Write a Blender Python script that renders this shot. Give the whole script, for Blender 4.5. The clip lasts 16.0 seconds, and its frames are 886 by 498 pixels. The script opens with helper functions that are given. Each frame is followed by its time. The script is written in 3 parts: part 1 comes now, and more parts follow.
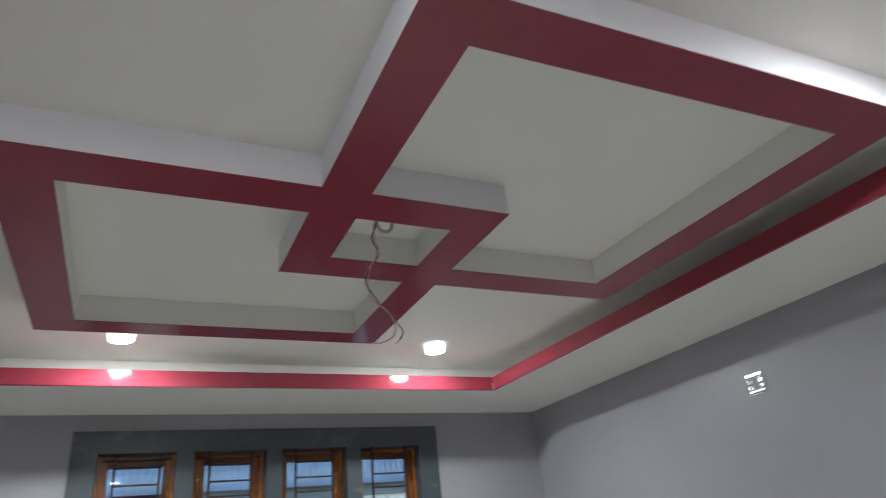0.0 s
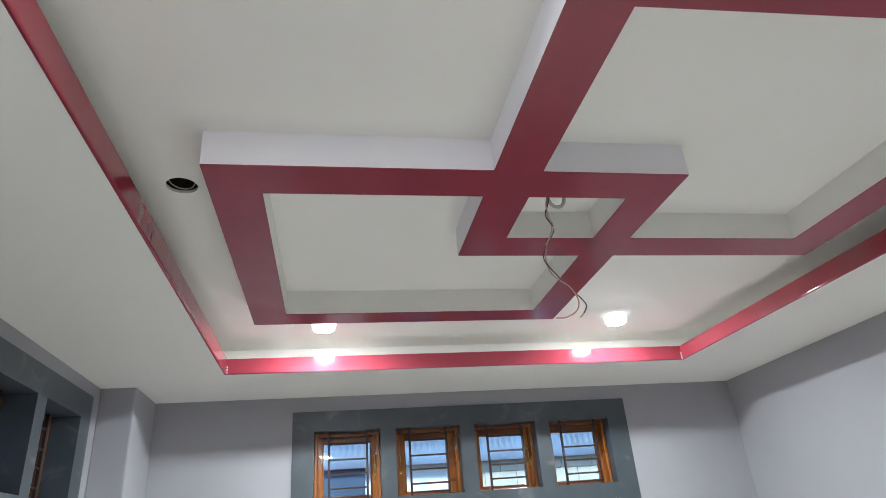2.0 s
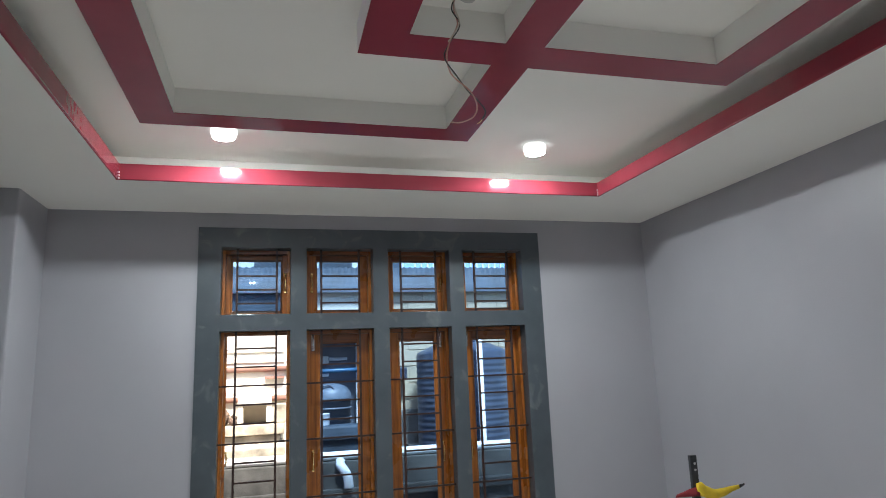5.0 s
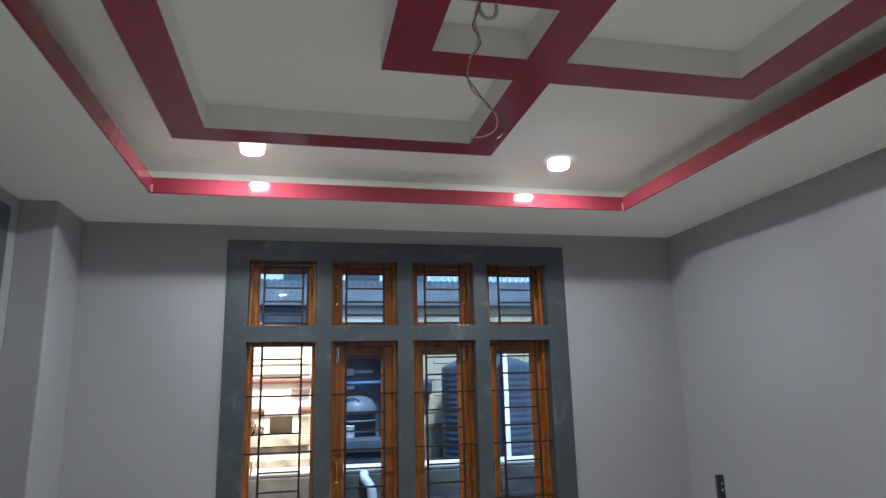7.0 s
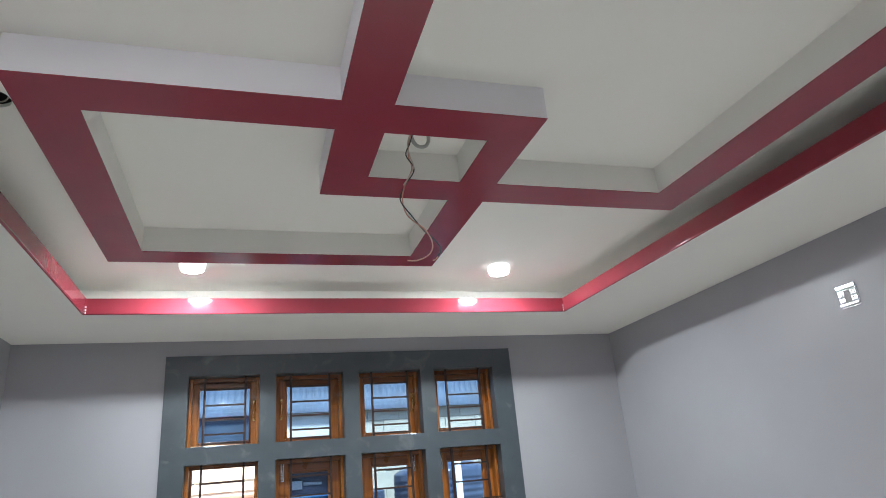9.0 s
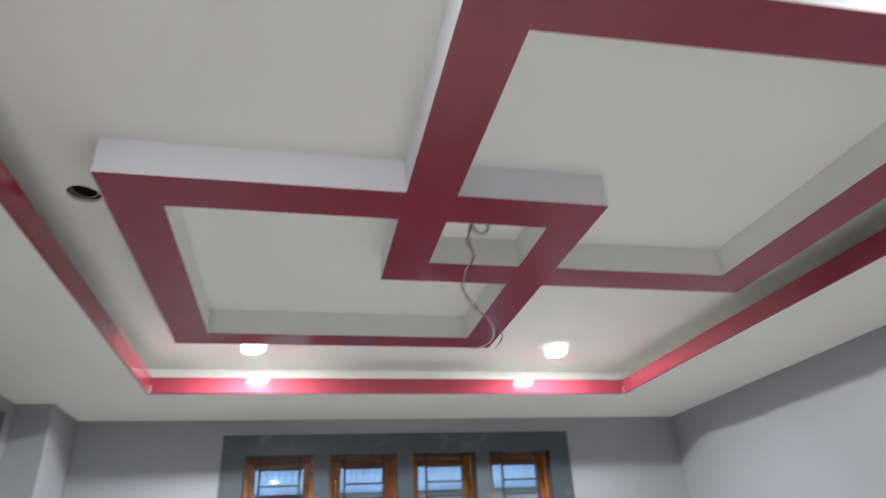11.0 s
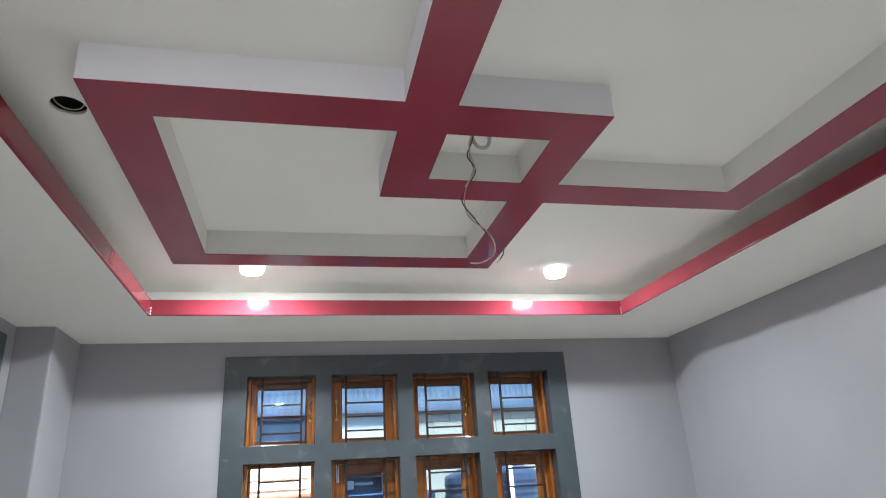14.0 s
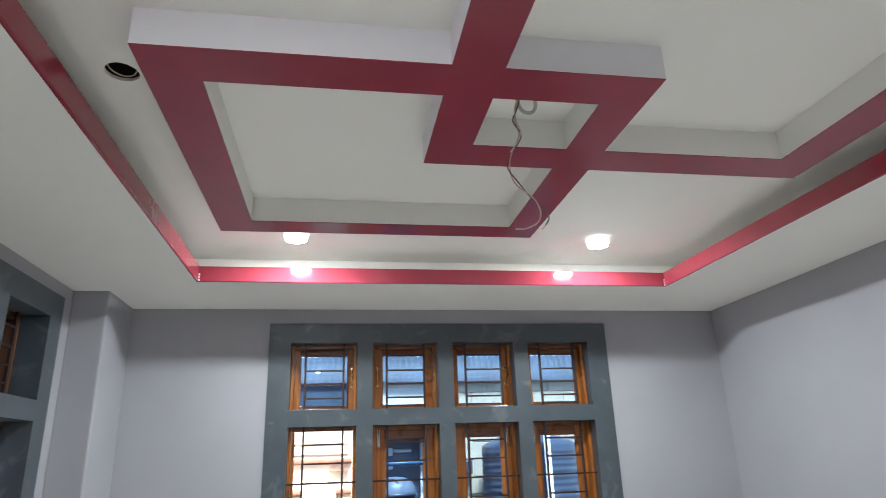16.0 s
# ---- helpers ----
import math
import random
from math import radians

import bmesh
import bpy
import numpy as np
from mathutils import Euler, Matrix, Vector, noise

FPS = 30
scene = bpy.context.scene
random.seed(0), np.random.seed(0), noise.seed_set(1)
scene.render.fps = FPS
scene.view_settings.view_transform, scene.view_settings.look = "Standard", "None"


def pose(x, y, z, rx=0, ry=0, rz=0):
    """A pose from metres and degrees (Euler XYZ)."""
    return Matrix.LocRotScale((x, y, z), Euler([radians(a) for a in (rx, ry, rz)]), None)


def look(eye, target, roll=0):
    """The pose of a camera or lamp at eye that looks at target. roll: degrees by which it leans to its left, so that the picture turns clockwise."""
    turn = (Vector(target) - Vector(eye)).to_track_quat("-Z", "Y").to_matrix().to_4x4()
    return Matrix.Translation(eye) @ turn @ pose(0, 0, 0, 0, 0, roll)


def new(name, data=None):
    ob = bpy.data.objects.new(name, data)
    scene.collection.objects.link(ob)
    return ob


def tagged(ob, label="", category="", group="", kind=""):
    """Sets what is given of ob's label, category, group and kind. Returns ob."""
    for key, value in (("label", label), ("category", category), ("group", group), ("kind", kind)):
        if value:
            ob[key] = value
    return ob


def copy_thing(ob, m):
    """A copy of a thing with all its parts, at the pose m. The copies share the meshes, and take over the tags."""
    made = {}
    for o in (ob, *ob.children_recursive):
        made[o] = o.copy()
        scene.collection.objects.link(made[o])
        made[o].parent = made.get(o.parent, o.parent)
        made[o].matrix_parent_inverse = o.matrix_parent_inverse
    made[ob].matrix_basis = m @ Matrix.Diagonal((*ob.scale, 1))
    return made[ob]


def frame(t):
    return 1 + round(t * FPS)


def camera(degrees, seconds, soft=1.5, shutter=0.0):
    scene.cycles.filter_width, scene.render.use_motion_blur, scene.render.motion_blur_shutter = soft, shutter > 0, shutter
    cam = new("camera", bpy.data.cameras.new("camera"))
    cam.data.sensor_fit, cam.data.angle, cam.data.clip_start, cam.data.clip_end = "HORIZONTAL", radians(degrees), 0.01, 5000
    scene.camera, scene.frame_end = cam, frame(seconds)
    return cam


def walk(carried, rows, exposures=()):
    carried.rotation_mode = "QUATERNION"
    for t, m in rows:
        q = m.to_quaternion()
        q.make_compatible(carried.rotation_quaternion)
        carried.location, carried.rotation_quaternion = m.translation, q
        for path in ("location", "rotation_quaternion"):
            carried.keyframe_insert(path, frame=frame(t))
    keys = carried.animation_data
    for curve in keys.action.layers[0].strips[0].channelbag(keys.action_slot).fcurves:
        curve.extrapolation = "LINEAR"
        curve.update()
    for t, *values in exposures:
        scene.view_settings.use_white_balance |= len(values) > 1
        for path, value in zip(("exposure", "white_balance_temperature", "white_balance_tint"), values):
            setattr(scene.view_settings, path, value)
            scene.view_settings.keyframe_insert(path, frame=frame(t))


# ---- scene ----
cam = camera(70.1, 16.0, soft=0.8, shutter=0.5)
PATH = [
    (0, (1.214, 1.519, 1.721), (2.045, 3.12, 2.585), -6.2),
    (0.5, (1.188, 1.537, 1.721), (1.85, 3.234, 2.547), -5.2),
    (1, (1.176, 1.543, 1.715), (1.681, 3.3, 2.525), -4.6),
    (1.5, (1.16, 1.524, 1.716), (1.548, 3.305, 2.539), -4.5),
    (2, (1.16, 1.503, 1.716), (1.506, 3.284, 2.558), -4.7),
    (2.5, (1.152, 1.492, 1.72), (1.527, 3.244, 2.61), -3.9),
    (3, (1.175, 1.493, 1.725), (1.681, 3.174, 2.683), -3.6),
    (3.5, (1.197, 1.503, 1.728), (1.831, 3.16, 2.652), -4.3),
    (4, (1.251, 1.558, 1.697), (1.938, 3.277, 2.453), -5.3),
    (4.5, (1.338, 1.625, 1.633), (1.929, 3.474, 2.116), -3.1),
    (4.7, (1.382, 1.653, 1.622), (1.936, 3.538, 1.995), -2.5),
    (6.8, (1.392, 1.625, 1.583), (1.797, 3.542, 1.983), -1.0),
    (7, (1.407, 1.624, 1.601), (1.832, 3.532, 2.023), -1.4),
    (7.5, (1.419, 1.602, 1.627), (1.924, 3.472, 2.124), -2.1),
    (8, (1.433, 1.571, 1.665), (1.99, 3.39, 2.283), -4.4),
    (8.2, (1.435, 1.558, 1.674), (2.022, 3.355, 2.327), -4.9),
    (10.3, (1.396, 1.548, 1.703), (1.744, 3.378, 2.432), -3.5),
    (10.5, (1.382, 1.553, 1.711), (1.665, 3.385, 2.462), -3.0),
    (11, (1.385, 1.525, 1.733), (1.8, 3.259, 2.638), -3.4),
    (11.5, (1.411, 1.51, 1.755), (2.037, 3.134, 2.742), -5.5),
    (12, (1.448, 1.504, 1.75), (2.23, 3.074, 2.71), -7.3),
    (12.5, (1.5, 1.5, 1.747), (2.493, 2.968, 2.674), -9.4),
    (13, (1.51, 1.506, 1.738), (2.398, 3.063, 2.626), -8.2),
    (13.5, (1.424, 1.556, 1.734), (1.96, 3.305, 2.544), -4.3),
    (14, (1.384, 1.59, 1.704), (1.817, 3.412, 2.408), -3.6),
    (14.5, (1.401, 1.588, 1.697), (1.876, 3.406, 2.381), -3.6),
    (15, (1.393, 1.605, 1.688), (1.868, 3.441, 2.324), -2.7),
    (15.5, (1.38, 1.605, 1.684), (1.787, 3.459, 2.313), -2.2),
    (16, (1.357, 1.604, 1.678), (1.678, 3.474, 2.31), -2.0),
]
EXPOSURES = [(0, 1.44, 6500, 10), (0.5, 2.09, 6500, 10), (1, 2.15, 6500, 10), (1.5, 2.19, 6500, 10), (2, 2.23, 6500, 10), (2.5, 2.19, 6500, 10), (3, 2.19, 6500, 10), (3.5, 2.10, 6500, 10), (4, 2.12, 6500, 10), (4.5, 1.99, 6500, 10), (4.7, 1.72, 6500, 10), (6.8, 1.39, 6500, 10), (7, 1.34, 6500, 10), (7.5, 1.40, 6500, 10), (8, 1.84, 6500, 10), (8.2, 1.89, 6500, 10), (10.3, 2.19, 6500, 10), (10.5, 2.13, 6500, 10), (11, 2.19, 6500, 10), (11.5, 2.09, 6450, 8.5), (12, 1.63, 6430, 8), (12.5, 1.37, 6400, 7.5), (13, 1.40, 6430, 8), (13.5, 2.09, 6500, 10), (14, 2.09, 6500, 10), (15, 2.09, 6500, 10), (16, 2.09, 6500, 10)]
walk(cam, [(t, look(eye, target, roll)) for t, eye, target, roll in PATH], EXPOSURES)

# ---- world, sun, exposure ----
world = bpy.data.worlds.new("world")
scene.world = world
world.use_nodes = True
wn = world.node_tree
sky = wn.nodes.new("ShaderNodeTexSky")
sky.sky_type, sky.sun_disc = "NISHITA", False
sky.sun_elevation, sky.sun_rotation = radians(58), radians(190)
wn.links.new(sky.outputs[0], wn.nodes["Background"].inputs[0])
wn.nodes["Background"].inputs[1].default_value = 0.15
sun = new("sun", bpy.data.lights.new("sun", "SUN"))
sun.data.energy, sun.data.angle, sun.data.color = 5.0, radians(12), (1.0, 0.95, 0.86)
sun.matrix_world = look((3.0, -2.0, 16), (1.2, 8, 0))
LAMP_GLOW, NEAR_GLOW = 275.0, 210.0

# ---- materials ----


def material(name, color, rough=0.5, metal=0.0, coat=0.0, spread=0.06, size=3.0, grain=60.0, bump=0.05, spec=0.5, wave=0.0, wave_size=4.0):
    """Paint, metal or wood with soft blotches of one size, fine grain of another, and relief."""
    m = bpy.data.materials.new(name)
    m.use_nodes = True
    n, l = m.node_tree.nodes, m.node_tree.links
    b = n["Principled BSDF"]
    b.inputs["Metallic"].default_value = metal
    b.inputs["Coat Weight"].default_value = coat
    b.inputs["Coat Roughness"].default_value = 0.06
    b.inputs["Specular IOR Level"].default_value = spec
    tc = n.new("ShaderNodeTexCoord")
    big, fine = n.new("ShaderNodeTexNoise"), n.new("ShaderNodeTexNoise")
    big.inputs["Scale"].default_value, big.inputs["Detail"].default_value = size, 4
    fine.inputs["Scale"].default_value, fine.inputs["Detail"].default_value = grain, 3
    for t in (big, fine):
        l.new(tc.outputs["Object"], t.inputs["Vector"])
    mix = n.new("ShaderNodeMix")
    mix.data_type = "RGBA"
    mix.inputs["A"].default_value = (*[c * (1 - spread) for c in color], 1)
    mix.inputs["B"].default_value = (*[min(1, c * (1 + spread)) for c in color], 1)
    ramp = n.new("ShaderNodeMapRange")
    ramp.inputs["From Min"].default_value, ramp.inputs["From Max"].default_value = 0.3, 0.7
    l.new(big.outputs["Fac"], ramp.inputs["Value"])
    l.new(ramp.outputs[0], mix.inputs["Factor"])
    l.new(mix.outputs["Result"], b.inputs["Base Color"])
    rr = n.new("ShaderNodeMapRange")
    rr.inputs["To Min"].default_value, rr.inputs["To Max"].default_value = rough * 0.85, min(1, rough * 1.15)
    l.new(big.outputs["Fac"], rr.inputs["Value"])
    l.new(rr.outputs[0], b.inputs["Roughness"])
    bp = n.new("ShaderNodeBump")
    bp.inputs["Strength"].default_value, bp.inputs["Distance"].default_value = bump, 0.01
    l.new(fine.outputs["Fac"], bp.inputs["Height"])
    last = bp
    if wave:
        slow = n.new("ShaderNodeTexNoise")
        slow.inputs["Scale"].default_value, slow.inputs["Detail"].default_value = wave_size, 1
        l.new(tc.outputs["Object"], slow.inputs["Vector"])
        last = n.new("ShaderNodeBump")
        last.inputs["Strength"].default_value, last.inputs["Distance"].default_value = wave, 0.05
        l.new(slow.outputs["Fac"], last.inputs["Height"])
        l.new(bp.outputs[0], last.inputs["Normal"])
    l.new(last.outputs[0], b.inputs["Normal"])
    if coat:
        l.new(last.outputs[0], b.inputs["Coat Normal"])
    return m


def wood(name, dark, light, across="Z", rough=0.28):
    """Varnished timber with grain that runs along one axis."""
    m = material(name, light, rough, coat=0.4, bump=0.02)
    n, l = m.node_tree.nodes, m.node_tree.links
    tc = n.new("ShaderNodeTexCoord")
    mp = n.new("ShaderNodeMapping")
    mp.inputs["Scale"].default_value = (60, 60, 3) if across == "Z" else (3, 60, 60)
    info = n.new("ShaderNodeObjectInfo")
    add = n.new("ShaderNodeVectorMath")
    l.new(tc.outputs["Object"], add.inputs[0])
    l.new(info.outputs["Random"], add.inputs[1])
    l.new(add.outputs[0], mp.inputs["Vector"])
    g = n.new("ShaderNodeTexNoise")
    g.inputs["Scale"].default_value, g.inputs["Detail"].default_value, g.inputs["Distortion"].default_value = 1.0, 5, 0.6
    l.new(mp.outputs[0], g.inputs["Vector"])
    cr = n.new("ShaderNodeValToRGB")
    cr.color_ramp.elements[0].position, cr.color_ramp.elements[0].color = 0.32, (*dark, 1)
    cr.color_ramp.elements[1].position, cr.color_ramp.elements[1].color = 0.68, (*light, 1)
    l.new(g.outputs["Fac"], cr.inputs[0])
    l.new(cr.outputs[0], n["Principled BSDF"].inputs["Base Color"])
    return m


def glass(name, tint):
    """Thin window glass: tinted see-through with a mirror gloss that grows at grazing angles."""
    m = bpy.data.materials.new(name)
    m.use_nodes = True
    n, l = m.node_tree.nodes, m.node_tree.links
    n.remove(n["Principled BSDF"])
    clear, gloss, mix, fr = (n.new(k) for k in ("ShaderNodeBsdfTransparent", "ShaderNodeBsdfGlossy", "ShaderNodeMixShader", "ShaderNodeFresnel"))
    clear.inputs[0].default_value = (*tint, 1)
    gloss.inputs["Roughness"].default_value = 0.02
    fr.inputs["IOR"].default_value = 1.42
    l.new(fr.outputs[0], mix.inputs[0])
    l.new(clear.outputs[0], mix.inputs[1])
    l.new(gloss.outputs[0], mix.inputs[2])
    l.new(mix.outputs[0], n["Material Output"].inputs[0])
    return m


def glow(name, color, strength):
    m = bpy.data.materials.new(name)
    m.use_nodes = True
    n, l = m.node_tree.nodes, m.node_tree.links
    e = n.new("ShaderNodeEmission")
    e.inputs[0].default_value, e.inputs[1].default_value = (*color, 1), strength
    l.new(e.outputs[0], n["Material Output"].inputs[0])
    return m


WALL = material("lavender_grey_wall_paint", (0.352, 0.348, 0.374), 0.42, spread=0.04, size=1.6, grain=120, bump=0.045, wave=0.10, wave_size=3.5)
WHITE = material("white_ceiling_paint", (0.83, 0.812, 0.768), 0.85, spec=0.25, spread=0.02, size=1.2, grain=160, bump=0.04, wave=0.03, wave_size=3)
SIDE_WHITE = material("lavender_white_paint", (0.83, 0.81, 0.842), 0.5, spread=0.02, size=1.5, grain=160, bump=0.04, wave=0.03, wave_size=3)
RED = material("maroon_enamel_paint", (0.27, 0.031, 0.054), 0.24, coat=0.12, spread=0.05, size=5, grain=90, bump=0.008, wave=0.03, wave_size=7)
LIP_RED = material("glossy_red_enamel_paint", (0.265, 0.032, 0.050), 0.085, coat=0.0, spread=0.06, size=6, grain=45, bump=0.006, wave=0.035, wave_size=11, spec=0.6)
GREY = material("slate_grey_enamel_paint", (0.060, 0.074, 0.086), 0.34, spread=0.12, size=7, grain=110, bump=0.05)


def smudged(m, color, amount, scale=5.0):
    """Adds pale dusty smears to a material."""
    n, l = m.node_tree.nodes, m.node_tree.links
    b = n["Principled BSDF"]
    old = b.inputs["Base Color"].links[0].from_socket
    tc, t = n.new("ShaderNodeTexCoord"), n.new("ShaderNodeTexNoise")
    t.inputs["Scale"].default_value, t.inputs["Detail"].default_value, t.inputs["Distortion"].default_value = scale, 6, 0.8
    r = n.new("ShaderNodeMapRange")
    r.inputs["From Min"].default_value, r.inputs["From Max"].default_value, r.inputs["To Max"].default_value = 0.58, 0.78, amount
    mix = n.new("ShaderNodeMix")
    mix.data_type = "RGBA"
    l.new(tc.outputs["Object"], t.inputs["Vector"])
    l.new(t.outputs["Fac"], r.inputs["Value"])
    l.new(r.outputs[0], mix.inputs["Factor"])
    l.new(old, mix.inputs["A"])
    mix.inputs["B"].default_value = (*color, 1)
    l.new(mix.outputs["Result"], b.inputs["Base Color"])


smudged(GREY, (0.36, 0.37, 0.36), 0.26, 7.0)
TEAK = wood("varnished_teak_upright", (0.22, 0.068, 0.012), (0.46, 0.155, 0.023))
# Level timber is darker: shade on heads and rails put into its colour.
TEAK_X_SHADED = wood("varnished_teak_level_shaded", (0.12, 0.035, 0.008), (0.25, 0.080, 0.015), "X")
TEAK_DARK = wood("dark_brown_timber", (0.06, 0.024, 0.010), (0.17, 0.066, 0.022), rough=0.45)
IRON = material("dark_brown_iron", (0.032, 0.014, 0.011), 0.45, metal=0.2, spread=0.2, size=25)
BRASS = material("polished_brass", (0.90, 0.66, 0.28), 0.24, metal=1.0, spread=0.1, size=30)
GLASS = glass("blue_tinted_glass", (0.535, 0.67, 0.81))
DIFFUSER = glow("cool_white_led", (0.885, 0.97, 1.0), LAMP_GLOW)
# The near pair is set weaker than the far lamps.
DIM_DIFFUSER = glow("dim_cool_white_led", (0.885, 0.97, 1.0), NEAR_GLOW)
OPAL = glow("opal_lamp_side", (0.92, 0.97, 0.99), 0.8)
PLASTIC = material("white_plastic", (0.86, 0.86, 0.85), 0.35, spread=0.03, size=20)
DARK = material("dark_void", (0.045, 0.038, 0.032), 0.8)
BOARD = material("raw_gypsum_board_edge", (0.45, 0.40, 0.34), 0.9, spread=0.15, size=40)
CONDUIT = material("grey_plastic_conduit", (0.42, 0.42, 0.41), 0.5, spread=0.1, size=40)
WIRE_PINK = material("pink_wire_sheath", (0.52, 0.27, 0.22), 0.4)
WIRE_DARK = material("black_wire_sheath", (0.03, 0.028, 0.026), 0.4)
WIRE_PALE = material("pale_wire_sheath", (0.55, 0.48, 0.40), 0.4)
COPPER = material("bare_copper", (0.8, 0.45, 0.25), 0.3, metal=1.0)
CHROME = material("galvanised_metal", (0.75, 0.76, 0.78), 0.25, metal=0.9, spread=0.15, size=40)
TILE = material("beige_floor_tile", (0.76, 0.715, 0.655), 0.25, spread=0.08, size=6)
STEEL = material("black_painted_steel", (0.03, 0.03, 0.033), 0.45, spread=0.3, size=30)
YELLOW = material("yellow_cotton_cloth", (0.72, 0.50, 0.03), 0.85, spread=0.12, size=25, grain=300, bump=0.3)
CLOTH_RED = material("red_cotton_cloth", (0.30, 0.03, 0.04), 0.85, spread=0.12, size=25, grain=300, bump=0.3)
CREAM = material("cream_outdoor_plaster", (0.72, 0.66, 0.55), 0.9, spread=0.18, size=1.5, grain=40, bump=0.2)
CONCRETE = material("weathered_concrete", (0.22, 0.195, 0.16), 0.9, spread=0.55, size=5.0, grain=35, bump=0.5)
PINK = material("pink_outdoor_plaster", (0.55, 0.27, 0.25), 0.9, spread=0.12, size=1.5, grain=40, bump=0.2)
TAN = material("tan_outdoor_plaster", (0.50, 0.42, 0.30), 0.9, spread=0.2, size=1.5, grain=40, bump=0.2)
TANK = material("black_tank_plastic", (0.052, 0.064, 0.092), 0.36, spread=0.2, size=6)
PIPE = material("white_pvc_pipe", (0.78, 0.77, 0.74), 0.35, spread=0.06, size=10)
PALE = material("pale_blue_plaster", (0.60, 0.64, 0.68), 0.9, spread=0.1, size=1.0)
BLUE = material("blue_plastic", (0.025, 0.10, 0.19), 0.4, spread=0.15, size=12)
LID = material("blue_grey_lid_plastic", (0.12, 0.145, 0.18), 0.45, spread=0.15, size=9)
LEDGE = material("weathered_cream_ledge", (0.36, 0.31, 0.235), 0.92, spread=0.5, size=6.0, grain=30, bump=0.6)
RUBBLE = material("broken_brick_and_concrete", (0.13, 0.085, 0.06), 0.95, spread=0.6, size=14, grain=60, bump=0.4)
RUST = material("brown_painted_pipe", (0.28, 0.14, 0.10), 0.6, spread=0.2, size=10)
DARK_CONCRETE = material("dark_mottled_concrete", (0.066, 0.064, 0.058), 0.85, spread=0.6, size=5.0, grain=50, bump=0.35)
PORCH_SHADE = material("porch_shade_blue_grey", (0.11, 0.13, 0.17), 0.6, spread=0.35, size=4, grain=30, bump=0.2)
SHEET = material("weathered_roof_sheet", (0.042, 0.059, 0.079), 0.6, metal=0.0, spread=0.55, size=2.4, grain=14, bump=0.2)
GROUND = material("dusty_ground", (0.20, 0.17, 0.14), 0.95, spread=0.3, size=1.2, grain=30, bump=0.4)

# ---- mesh helpers ----


def box(bm, x0, x1, y0, y1, z0, z1, mat=0, bevel=0.0):
    vs = [bm.verts.new((x, y, z)) for x in (x0, x1) for y in (y0, y1) for z in (z0, z1)]
    fs = [bm.faces.new([vs[i] for i in q]) for q in ((0, 1, 3, 2), (4, 6, 7, 5), (0, 4, 5, 1), (2, 3, 7, 6), (0, 2, 6, 4), (1, 5, 7, 3))]
    for f in fs:
        f.material_index = mat
    if bevel:
        es = list({e for f in fs for e in f.edges})
        bmesh.ops.bevel(bm, geom=es, offset=bevel, segments=2, profile=0.6, affect="EDGES")
    return fs


def tube(bm, a, b, r0, r1=None, n=16, mat=0, caps=True):
    a, b = Vector(a), Vector(b)
    r1 = r0 if r1 is None else r1
    q = (b - a).to_track_quat("Z", "Y")
    rings = [[bm.verts.new(p + q @ Vector((r * math.cos(2 * math.pi * i / n), r * math.sin(2 * math.pi * i / n), 0))) for i in range(n)] for p, r in ((a, r0), (b, r1))]
    for i in range(n):
        f = bm.faces.new([rings[0][i], rings[0][(i + 1) % n], rings[1][(i + 1) % n], rings[1][i]])
        f.smooth, f.material_index = True, mat
    if caps:
        bm.faces.new(rings[0][::-1]).material_index = mat
        bm.faces.new(rings[1]).material_index = mat


def lathe(bm, profile, n=40, at=(0, 0, 0), mat=0):
    """Turns a profile of (radius, height) about the upright axis."""
    rings = []
    for r, z in profile:
        rings.append([bm.verts.new((at[0] + r * math.cos(2 * math.pi * i / n), at[1] + r * math.sin(2 * math.pi * i / n), at[2] + z)) for i in range(n)] if r > 1e-6 else [bm.verts.new((at[0], at[1], at[2] + z))])
    for p, q in zip(rings, rings[1:]):
        for i in range(n):
            vs = [p[i % len(p)], p[(i + 1) % len(p)], q[(i + 1) % len(q)], q[i % len(q)]]
            vs = list(dict.fromkeys(vs))
            if len(vs) > 2:
                f = bm.faces.new(vs)
                f.smooth, f.material_index = True, mat


def prism(bm, pts, z0, z1, mat_bottom=0, mat_side=0, mat_top=0):
    lo = [bm.verts.new((x, y, z0)) for x, y in pts]
    hi = [bm.verts.new((x, y, z1)) for x, y in pts]
    bm.faces.new(lo[::-1]).material_index = mat_bottom
    bm.faces.new(hi).material_index = mat_top
    for i in range(len(pts)):
        j = (i + 1) % len(pts)
        bm.faces.new([lo[i], lo[j], hi[j], hi[i]]).material_index = mat_side


def ring(bm, outer, inner, z0, z1):
    """A flat board with a hole: outer and inner loops of as many corners."""
    n = len(outer)
    loops = [[bm.verts.new((x, y, z)) for x, y in pts] for pts, z in ((outer, z0), (inner, z0), (outer, z1), (inner, z1))]
    for i in range(n):
        j = (i + 1) % n
        bm.faces.new([loops[0][i], loops[1][i], loops[1][j], loops[0][j]])
        bm.faces.new([loops[2][i], loops[2][j], loops[3][j], loops[3][i]])
        bm.faces.new([loops[0][i], loops[0][j], loops[2][j], loops[2][i]])
        bm.faces.new([loops[1][i], loops[3][i], loops[3][j], loops[1][j]])


def finish(bm, name, mats):
    bmesh.ops.recalc_face_normals(bm, faces=bm.faces)
    me = bpy.data.meshes.new(name)
    bm.to_mesh(me)
    bm.free()
    for m in mats if isinstance(mats, (list, tuple)) else [mats]:
        me.materials.append(m)
    return me


def solid(name, bm, mats, label="", category="", group="", kind=""):
    return tagged(new(name, finish(bm, name, mats)), label, category, group, kind)


